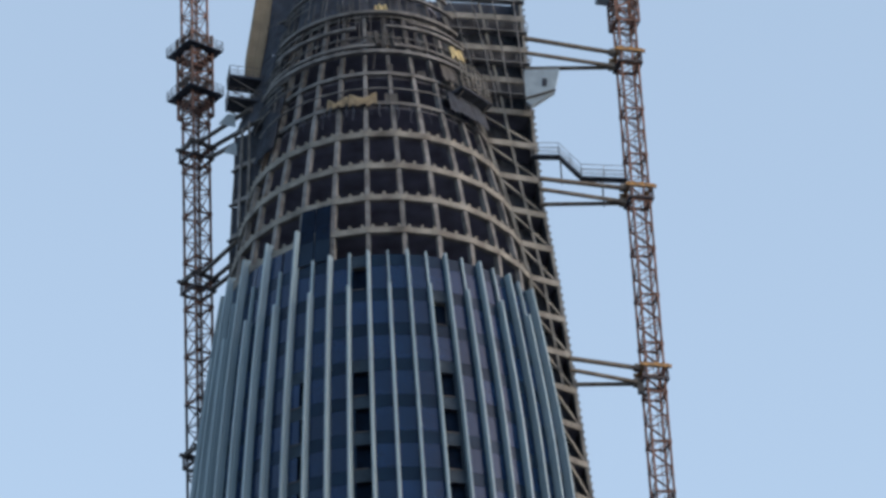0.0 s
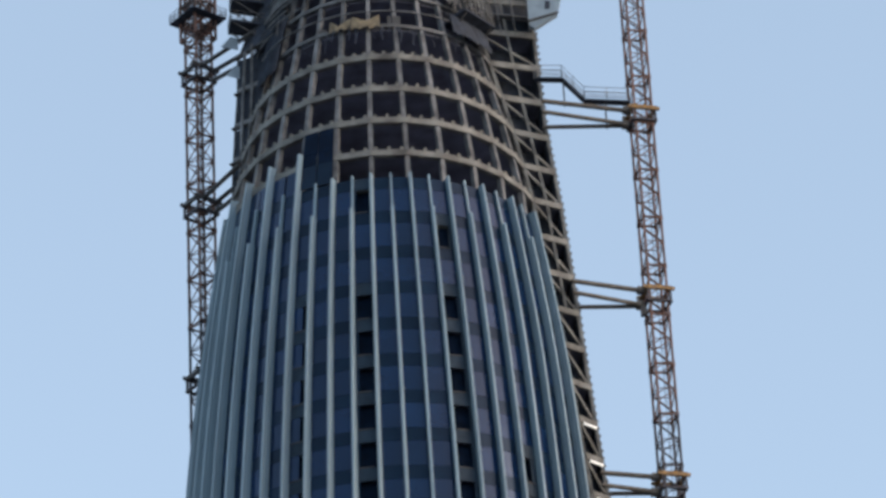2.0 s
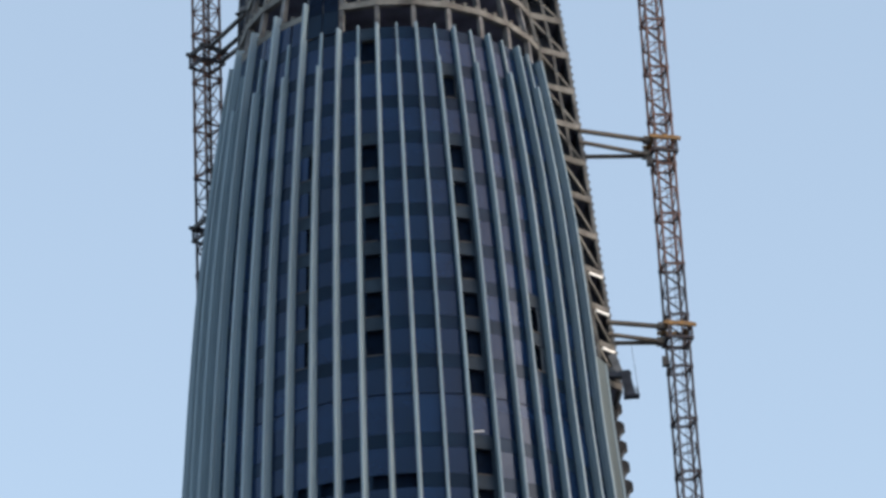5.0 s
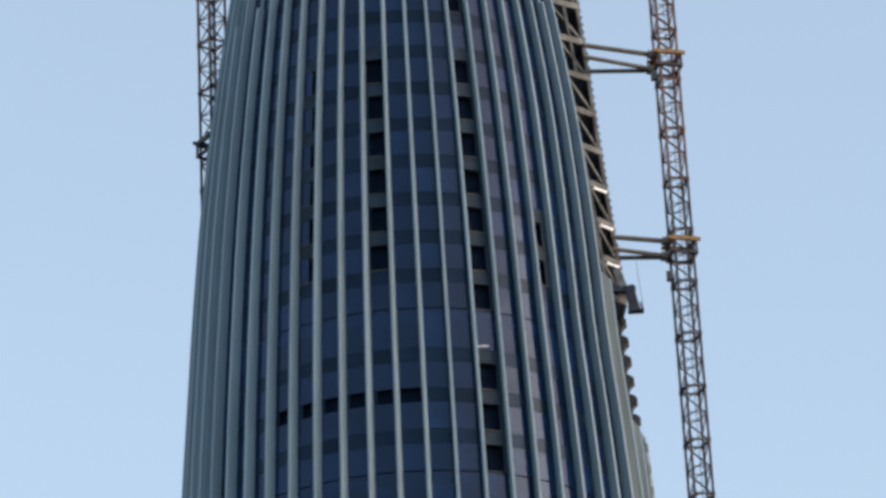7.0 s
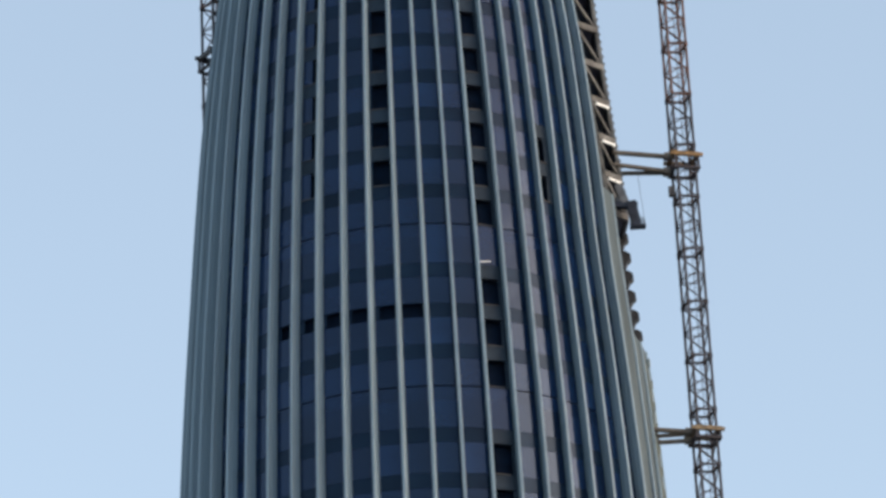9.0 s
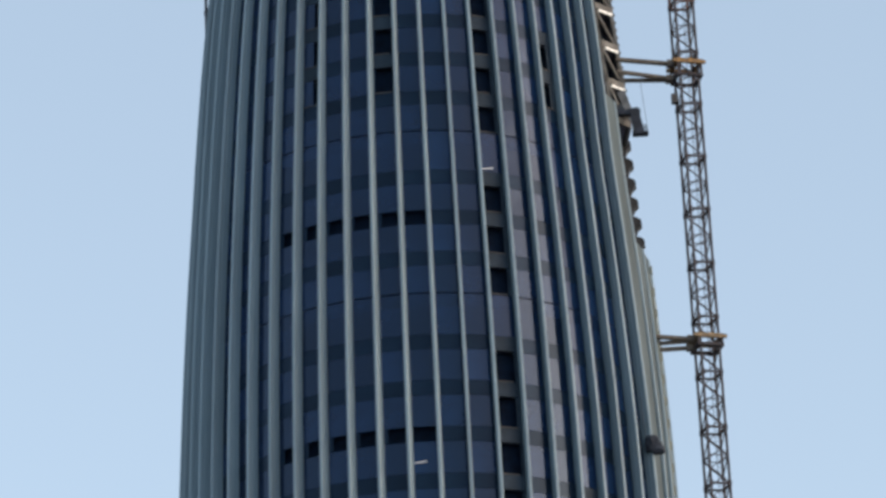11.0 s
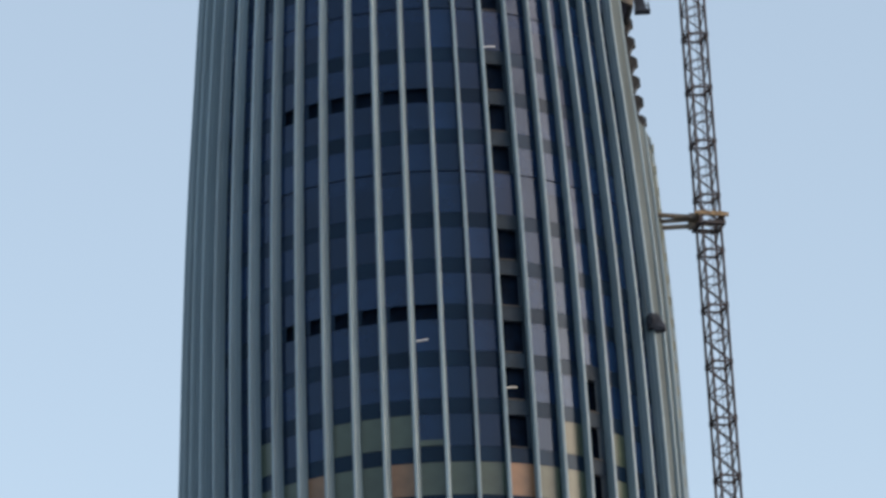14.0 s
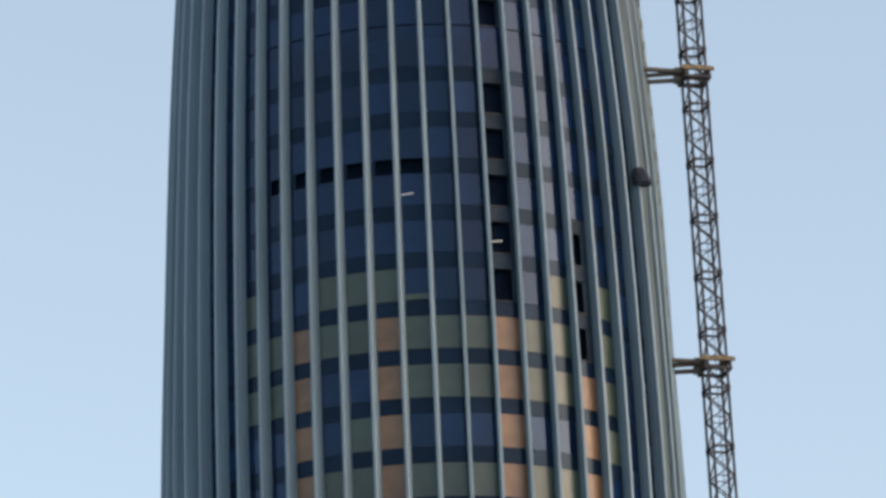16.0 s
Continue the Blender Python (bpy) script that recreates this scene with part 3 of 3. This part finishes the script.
# ---- platforms, nets and cloths round the unfinished top ----
def platform(name, a, z, r0, r1, width, label, tilt=0.0, mat=NET):
    """A cantilevered deck that sticks out from the tower at angle a."""
    ob = thing(name, (0, AXIS, 0), label, "platform")
    out, side = Vector((math.sin(a), -math.cos(a), 0)), Vector((math.cos(a), math.sin(a), 0))
    p0, p1 = out * r0 + Vector((0, 0, z)), out * r1 + Vector((0, 0, z + tilt))
    bm = bmesh.new()
    bar(bm, p0, p1, width, 0.3)
    part("deck", bm, mat, ob)
    for s in (-1, 1):
        bm = bmesh.new()
        bar(bm, p1 + side * s * width * 0.4, out * r0 + side * s * width * 0.4 + Vector((0, 0, z - 2.0)), 0.12)
        part("strut", bm, STEEL_DARK, ob)
    bm = bmesh.new()
    e = side * (width / 2)
    railing(bm, [p0 - e, p1 - e, p1 + e, p0 + e], 1.3, 0.8)
    part("guard_rail", bm, STEEL_DARK, ob)
    return ob


platform("cantilever_platform", radians(-80), 262.3, 12.8, 16.3, 2.8, "dark cantilevered platform with thin railings on the tower's flank", 0.3)
platform("cantilever_platform", radians(-80), 259.4, 12.8, 16.5, 2.8, "dark cantilevered platform with thin railings under another", 0.3)
platform("debris_platform", radians(50), 254.3, 11.5, 14.8, 5.2, "dark debris catching platform with railings", 0.6)


ledge = thing("flank_ledges", (0, AXIS, 0), "dark curved scaffold ledges stepping round the netted flank", "scaffold")
for z, a0, a1 in ((262.6, -92, -60), (260.6, -92, -56), (258.4, -92, -54), (256.4, -90, -58)):
    bm = bmesh.new()
    sweep(bm, [[polar(radians(a0 + (a1 - a0) * i / 10), frame_radius(z) + d, z + h) for d, h in ((0.6, 0.0), (2.0 - 0.09 * i, 0.0), (2.0 - 0.09 * i, 0.18), (0.6, 0.18))] for i in range(11)])
    part("deck", bm, NET, ledge)
    bm = bmesh.new()
    for h in (0.5, 1.0):
        sweep(bm, [[polar(radians(a0 + (a1 - a0) * i / 10), frame_radius(z) + 1.95 - 0.09 * i + d, z + h + e) for d, e in ((-0.03, -0.03), (0.03, -0.03), (0.03, 0.03), (-0.03, 0.03))] for i in range(11)])
    part("guard_rail", bm, STEEL_DARK, ledge)

grid = thing("scaffold_grid", (0, AXIS, 0), "grey-tan scaffold grid standing on the debris platform", "scaffold")
for i in range(7):
    a = radians(43 + i * 3.2)
    bm = bmesh.new()
    bar(bm, polar(a, 14.5, 255.1), polar(a, 14.0, 259.2), 0.12)
    part("standard", bm, STEEL, grid)
for j in range(5):
    z = 255.3 + j * 0.92
    bm = bmesh.new()
    sweep(bm, [[polar(radians(43 + i * 3.2), 14.15 - j * 0.06 + d, z + h) for d, h in ((-0.05, -0.05), (0.05, -0.05), (0.05, 0.05), (-0.05, 0.05))] for i in range(7)])
    part("rail", bm, STEEL, grid)


def drape(name, a0, a1, z0, z1, extra, mat, label, category="net", folds=9, sag=0.4, depth=1.0, dip=0.0):
    """A hanging cloth round the frame between two angles, with folds and a sagging lower edge."""
    seed = random.Random(int(a0 * 1000) + int(z0 * 10))
    ph = seed.random() * 6
    bm = bmesh.new()
    m, rows = 36, 8
    rings = []
    for j in range(rows + 1):
        row, behind = [], []
        for i in range(m + 1):
            f, g = i / m, j / rows
            a = radians(a0 + (a1 - a0) * f)
            lower = z0 + sag * (0.5 + 0.5 * math.sin(2.7 * math.tau * f + ph)) + 0.2 * math.sin(17 * f + 2 * ph)
            upper = z1 - dip * math.sin(math.pi * f) ** 2
            z = lower + (upper - lower) * g
            r = frame_radius(z) + extra + 0.16 * depth * math.sin(folds * math.tau * f + ph + 1.3 * g) + 0.08 * depth * math.sin(3.1 * folds * f * math.tau + 5 * g)
            row.append(polar(a, r, z))
            behind.append(polar(a, r - 0.05, z))
        rings.append(row + behind[::-1])
    sweep(bm, rings)
    ob = new(name, to_mesh(name, bm, mat))
    ob.location = (0, AXIS, 0)
    return tagged(ob, label, category)


drape("safety_net", -84, -55, level(9.2), level(12.6), 0.9, NET, "dark safety net hung over the unfinished floors")
drape("safety_net", -70, -52, level(7.6), level(9.4), 0.8, NET, "dark safety net hanging below the upper floors")
drape("safety_net", -58, 40, level(11.2), level(13.2), 0.9, NET, "dark safety net wrapped round the topmost floors")
drape("safety_net", 36, 62, level(8.1), level(8.75), 1.3, NET, "dark net hanging beneath the debris platform", folds=2, sag=0.5, depth=0.2)
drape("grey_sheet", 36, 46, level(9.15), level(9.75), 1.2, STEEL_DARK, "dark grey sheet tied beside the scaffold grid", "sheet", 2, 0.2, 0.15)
drape("tarpaulin", -22, -12, level(8) + 0.45, level(8) + 1.9, 0.7, TARP, "ochre tarpaulin sagging from a floor beam beside another", "tarpaulin", 1, 0.1, 0.2, dip=0.9)
drape("tarpaulin", -11.5, 1.5, level(8) + 0.2, level(8) + 2.0, 0.75, TARP, "wide ochre tarpaulin hung over a floor beam", "tarpaulin", 1, 0.12, 0.2, dip=0.7)
drape("tarpaulin", 45, 56, level(10.02), level(10.02) + 1.7, 1.6, CREAM, "pale yellow cloth bundle hung on the scaffold", "tarpaulin", 2, 0.3)
drape("tarpaulin", 3, 10, level(11.1), level(11.1) + 1.2, 1.3, CREAM, "pale yellow cloth hung on the top scaffold", "tarpaulin", 2, 0.4)
# torn netting that hangs in strips below the tarpaulin's floor
tear = random.Random(8)
torn = thing("torn_netting", (0, AXIS, 0), "torn dark netting hanging in strips below a floor beam", "net")
for i in range(26):
    a = radians(-46 + 92 * (i + 0.7 * tear.random()) / 26)
    z1, long, w = level(8) + 0.4, tear.uniform(0.8, 3.0), tear.uniform(0.05, 0.28)
    bm = bmesh.new()
    rings = []
    for j in range(6):
        z, sway = z1 - long * j / 5, 0.09 * math.sin(1.7 * j + i)
        r, wide = frame_radius(z) + 0.42 + sway, w * (1 - 0.12 * j)
        rings.append([polar(a + (q + sway) / r, r + d, z) for q, d in ((-wide / 2, 0), (wide / 2, 0), (wide / 2, 0.02), (-wide / 2, 0.02))])
    sweep(bm, rings)
    part("strip", bm, NET, torn)
drape("grey_sheet", -2, 12, level(9.9) + 0.5, level(10.5), 0.9, STEEL_DARK, "dark grey sheet tied behind the scaffold rails", "sheet", 3, 0.2)

edge_scaffold = thing("edge_scaffold", (0, AXIS, 0), "thin steel scaffold rings and uprights round the top floors", "scaffold")
for n, out, w, a0, a1 in ((8.45, 0.9, 0.10, -70, 60), (9.62, 1.3, 0.34, -80, 58), (9.85, 1.2, 0.22, -76, 2), (9.9, 1.1, 0.22, 12, 58), (10.45, 1.4, 0.26, -60, -8), (10.5, 1.4, 0.24, 8, 58), (10.7, 1.4, 0.16, 20, 60), (11.0, 1.3, 0.34, -64, 58), (10.2, 1.0, 0.10, -70, 58), (11.6, 1.4, 0.2, 10, 60), (12.1, 1.4, 0.2, -60, 60)):
    z = level(n) + 0.4
    r = frame_radius(z) + out
    bm = bmesh.new()
    m = 20
    rings = []
    for i in range(m + 1):
        a = radians(a0 + (a1 - a0) * i / m)
        rings.append([polar(a, r + d, z + h) for d, h in ((-w, -w / 2), (w, -w / 2), (w, w / 2), (-w, w / 2))])
    sweep(bm, rings)
    part("scaffold_ring", bm, STEEL_TOP, edge_scaffold)
for i in range(22):
    a = radians(-72 + i * 6)
    z0, z1 = level(9.6 + 0.2 * (i % 3)), level(11.2 + 0.3 * (i % 4))
    bm = bmesh.new()
    bar(bm, polar(a, frame_radius(z0) + 1.2, z0), polar(a, frame_radius(z1) + 1.3, z1), 0.09)
    part("standard", bm, STEEL_DARK, edge_scaffold)

clutter = random.Random(11)
for i in range(46):
    a = radians(clutter.uniform(-74, 56))
    n0 = clutter.uniform(8.7, 12.0)
    z0 = level(n0)
    z1 = z0 + clutter.uniform(1.5, 4.5)
    lean = clutter.uniform(-0.03, 0.03)
    bm = bmesh.new()
    bar(bm, polar(a, frame_radius(z0) + 1.2, z0), polar(a + lean, frame_radius(z1) + 1.35, z1), 0.07)
    part("loose_tube", bm, STEEL_TOP if i % 2 else STEEL_DARK, edge_scaffold)
for i in range(16):
    n0 = 8.9 + 0.22 * i
    z = level(n0)
    a0 = clutter.uniform(-80, -60)
    a1 = a0 + clutter.uniform(12, 28)
    bm = bmesh.new()
    r = frame_radius(z) + 1.45
    sweep(bm, [[polar(radians(a0 + (a1 - a0) * j / 6), r + d, z + h) for d, h in ((-0.06, -0.06), (0.06, -0.06), (0.06, 0.06), (-0.06, 0.06))] for j in range(7)])
    part("ledger", bm, STEEL_TOP, edge_scaffold)
for i in range(14):
    a = radians(clutter.uniform(-30, 50))
    z = level(8) + 0.82 + 0.2 + 4.57 * (i % 3)
    bm = bmesh.new()
    w = clutter.uniform(0.4, 1.0)
    bar(bm, polar(a, frame_radius(z) - 0.1, z), polar(a, frame_radius(z) - 0.1, z + clutter.uniform(0.5, 1.2)), w, 0.5)
    stack = new("material_stack", to_mesh("material_stack", bm, STEEL_DARK))
    stack.location = (0, AXIS, 0)
    tagged(stack, "dark stack of site material on a bare floor edge", "stack", "material stacks")

formwork = thing("formwork_panel", (-12.9, AXIS - 2, 0), "tall tan formwork panel standing beside the nets", "formwork")
bm = bmesh.new()
sweep(bm, [[Vector((x0, -0.25, z)), Vector((x1, -0.25, z)), Vector((x1, 0.25, z)), Vector((x0, 0.25, z))] for z, x0, x1 in ((262.4, -1.5, 0.0), (266.0, -1.25, 0.75), (270.0, -0.6, 1.4), (279.0, 0.8, 3.3))])
part("facing", bm, TAN, formwork)
for x in (-0.9, 0.0, 0.9):
    bm = bmesh.new()
    bar(bm, (0.7 * x - 0.75, -0.32, 262.6), (0.9 * x + 2.0, -0.32, 279), 0.14)
    part("stiffener", bm, TAN, formwork)

hood = thing("climbing_hood", (0, AXIS - 4, 0), "pale blue-grey sheeted climbing hood with a small dark window", "site hood")
bm = bmesh.new()
quad = [(16.7, 255.8), (17.3, 255.2), (19.9, 257.0), (20.6, 260.0), (16.7, 260.0)]
sweep(bm, [[Vector((x, y, z)) for x, z in quad] for y in (-2.6, -1.9)])
part("sheeting", bm, PALE, hood)
bm = bmesh.new()
bar(bm, (18.8, -2.62, 257.7), (18.9, -2.62, 258.7), 0.55, 0.06, up=(0, 1, 0))
part("window", bm, NET, hood)
bm = bmesh.new()
bar(bm, (16.6, -2.7, 256.1), (20.0, -2.7, 257.1), 0.2)
part("edge_rail", bm, STEEL_DARK, hood)

# ---- strip lamps at windows, and glowing strips for sun glints on the bay ----
GLOW = bpy.data.materials.new("glow_tube")
GLOW.use_nodes = True
GLOW.node_tree.nodes["Principled BSDF"].inputs["Emission Color"].default_value = (1.0, 0.95, 0.85, 1)
GLOW.node_tree.nodes["Principled BSDF"].inputs["Emission Strength"].default_value = 0.2


def glow_strip(a, b, label, r=0.035):
    bm = bmesh.new()
    a, b = Vector(a), Vector(b)
    tube(bm, a, b, r, 8)
    for p, q in ((a, b), (b, a)):
        bar(bm, p, p + (p - q).normalized() * 0.06, 2.4 * r)
    ob = new("glow_strip", to_mesh("glow_strip", bm, GLOW))
    ob.location = (0, AXIS, 0)
    return tagged(ob, label, "lamp", "strip lamps")


# added glowing strips that imitate glancing sun on the bay's beams
for n in (-4, -3, -2):
    p1, p2 = bay_points(n)
    glow_strip(p1.lerp(p2, 0.35) + Vector((0, -0.3, -0.5)), p1.lerp(p2, 0.95) + Vector((0, -0.3, -0.5)), "bright white strip lamp under a beam of the side bay", 0.12)
for b, n, dz in ((0.35, -14, -2.2), (3.33, -15, -2.15), (3.38, -7, -2.7)):
    z = level(n) + dz
    r = radius(z, angle(b)) - glass_in(z) + 0.12
    glow_strip(polar(angle(b - 0.2), r, z), polar(angle(b + 0.16), r, z + 0.12), "small white strip lamp at a window of the tower")

# ---- glazing ----
OPEN = {-0.5: (3, 0, -1, -2, -3, -4, -5), 3.5: (2, 0, -1, -2, -3, -4, -5, -6, -8, -9, -10, -12, -13, -14, -15, -16), -3.5: (0, -1, -2, -3, -4, -5), 6.5: (-4, -5, -15, -16, -17)}
OPEN_BAND = {-9: (-4.5, -3.5, -2.5, -1.5, -0.5, 0.5), -14: (-4.5, -3.5, -2.5, -1.5, -0.5, 0.5)}
FILM = {-16: {GREEN: (-5.5, -2.5, -1.5, -0.5, 5.5, 7.5)}, -17: {ORANGE: (-3.5, -0.5, 3.5), GREEN: (-5.5, -4.5, -2.5, -1.5, 0.5, 1.5, 2.5, 4.5, 5.5, 7.5)},
        -18: {ORANGE: (-3.5, -0.5, 3.5, 6.5), GREEN: (-5.5, -4.5, 0.5, 1.5, 2.5, 4.5, 5.5, 7.5)}, -19: {ORANGE: (-3.5, -0.5, 3.5, 6.5), GREEN: (-1.5, 7.5)},
        -20: {ORANGE: (-3.5, -0.5, 3.5, 6.5), GREEN: (-2.5, -1.5, 0.5, 1.5, 2.5, 4.5, 5.5)}, -21: {ORANGE: (-3.5, -0.5, 3.5), GREEN: (-2.5, 0.5, 1.5)}}
PLAIN_BAND = (-7, -11)


def panel(z0, z1, f0=0.0, f1=1.0, thick=0.06, inset=0.0, b=0.0):
    """The panel of bay b, or its part from f0 to f1, between two fins, turned so that the bay's middle looks at -y."""
    bm = bmesh.new()
    rings = []
    for z in (z0, z1):
        ends = [polar(side * STEP / 2, radius(z, angle(b) + side * STEP / 2) - glass_in(z), z) for side in (-1, 1)]
        along = (ends[1] - ends[0]).normalized()
        ends = [ends[0] + along * 0.1, ends[1] - along * 0.1]
        back = Vector((-along.y, along.x, 0))
        p, q = (ends[0].lerp(ends[1], f) + back * inset for f in (f0, f1))
        rings.append([p, q, q + back * thick, p + back * thick])
    sweep(bm, rings)
    return bm


def is_near(b, n):
    return -8 < b < 9 and -23 < n < -4


rng = random.Random(4)
rest = {}


def place_panel(name, meshes, mat, b, n, z0, z1, f0=0.0, f1=1.0, inset=0.0):
    turn = Matrix.Rotation(angle(b) + rng.gauss(0, 0.0025), 4, "Z")
    if is_near(b, n):
        key = (mat, f0, f1, inset, b if b > 2 or b < -6 else 0)
        if key not in meshes:
            meshes[key] = to_mesh(name, panel(z0, z1, f0, f1, 0.06, inset, b), mat)
        part(name, meshes[key], mat, tower).matrix_local = turn
    else:
        bm = panel(z0, z1, f0, f1, 0.06, inset, b)
        verts = rest.setdefault((name, mat), ([], []))
        at = {}
        for v in bm.verts:
            at[v] = len(verts[0])
            verts[0].append(turn @ v.co)
        verts[1].extend([at[v] for v in f.verts] for f in bm.faces)
        bm.free()


JAMBS = {-3.5: (GLASS, 0.0, 0.55), 3.5: (BACKING, 0.84, 1.0), -0.5: (SPANDREL, 0.0, 0.16), 6.5: (BACKING, 0.7, 1.0)}
for n in range(-44, 6):
    bottom, head = level(n - 1) + 1.57, level(n) - 0.02
    panes, bands = {}, {}
    for b in (i + 0.5 for i in range(-28, 28)):
        if b > 10 and n > -5 or b > 11 and n > -9 or b < -18 and n > -9:
            continue
        if n == 4 and not -11 < b < -2 or n == 5 and not -4 < b < -2:
            continue
        forward = -0.2 if n > 3 and -4 < b < -2 else 0.0
        film = next((m for m, at in FILM.get(n, {}).items() if b in at), None)
        if n not in OPEN.get(b, ()):
            place_panel("window_pane", panes, film or (DIM_NAVY if n == 5 else SPANDREL if forward else GLASS), b, n, bottom, head, inset=forward)
        else:
            mat, f0, f1 = JAMBS[b]
            place_panel("side_jamb", panes, mat, b, n, bottom, head, f0, f1)
            # added dark sheet: the room's dimness put into a flat colour
            place_panel("inner_membrane", panes, DIM_NAVY, b, n, bottom - 0.6, head + 0.2, inset=0.75)
            place_panel("sill", panes, STEEL_DARK, b, n, bottom - 0.05, bottom + 0.07, 0.0, 0.8, inset=-0.07)
        if (b, n) == (0.5, -16):
            # green strip that imitates a reflection along this pane's lower edge
            place_panel("film_strip", panes, GREEN, b, n, bottom + 0.05, bottom + 0.62, inset=-0.07)
        if b in OPEN_BAND.get(n, ()):
            place_panel("side_jamb", bands, SPANDREL, b, n, level(n) + 0.02, level(n) + 1.53, 0.0, 0.25 if b < 0 else 0.08)
            # same added sheet, standing in for the dim gap behind the band
            place_panel("inner_membrane", bands, DIM_NAVY, b, n, level(n) - 0.3, level(n) + 1.8, inset=0.6)
        if (n < 4 or forward and n < 5) and b not in OPEN_BAND.get(n, ()):
            mat = DIM_NAVY if n == 4 else GLASS if n in PLAIN_BAND else BACKING if n in OPEN.get(b, ()) else SPANDREL
            plain = n in PLAIN_BAND
            place_panel("spandrel_panel", bands, mat, b, n, level(n) - (0.016 if plain else -0.02), level(n) + (1.42 if plain else 1.53), inset=forward)
for (name, mat), (vs, fs) in rest.items():
    me = bpy.data.meshes.new("more_" + name)
    me.from_pydata(vs, [], fs)
    me.materials.append(mat)
    tagged(part("more_" + name, me, mat, tower), kind="stuff")
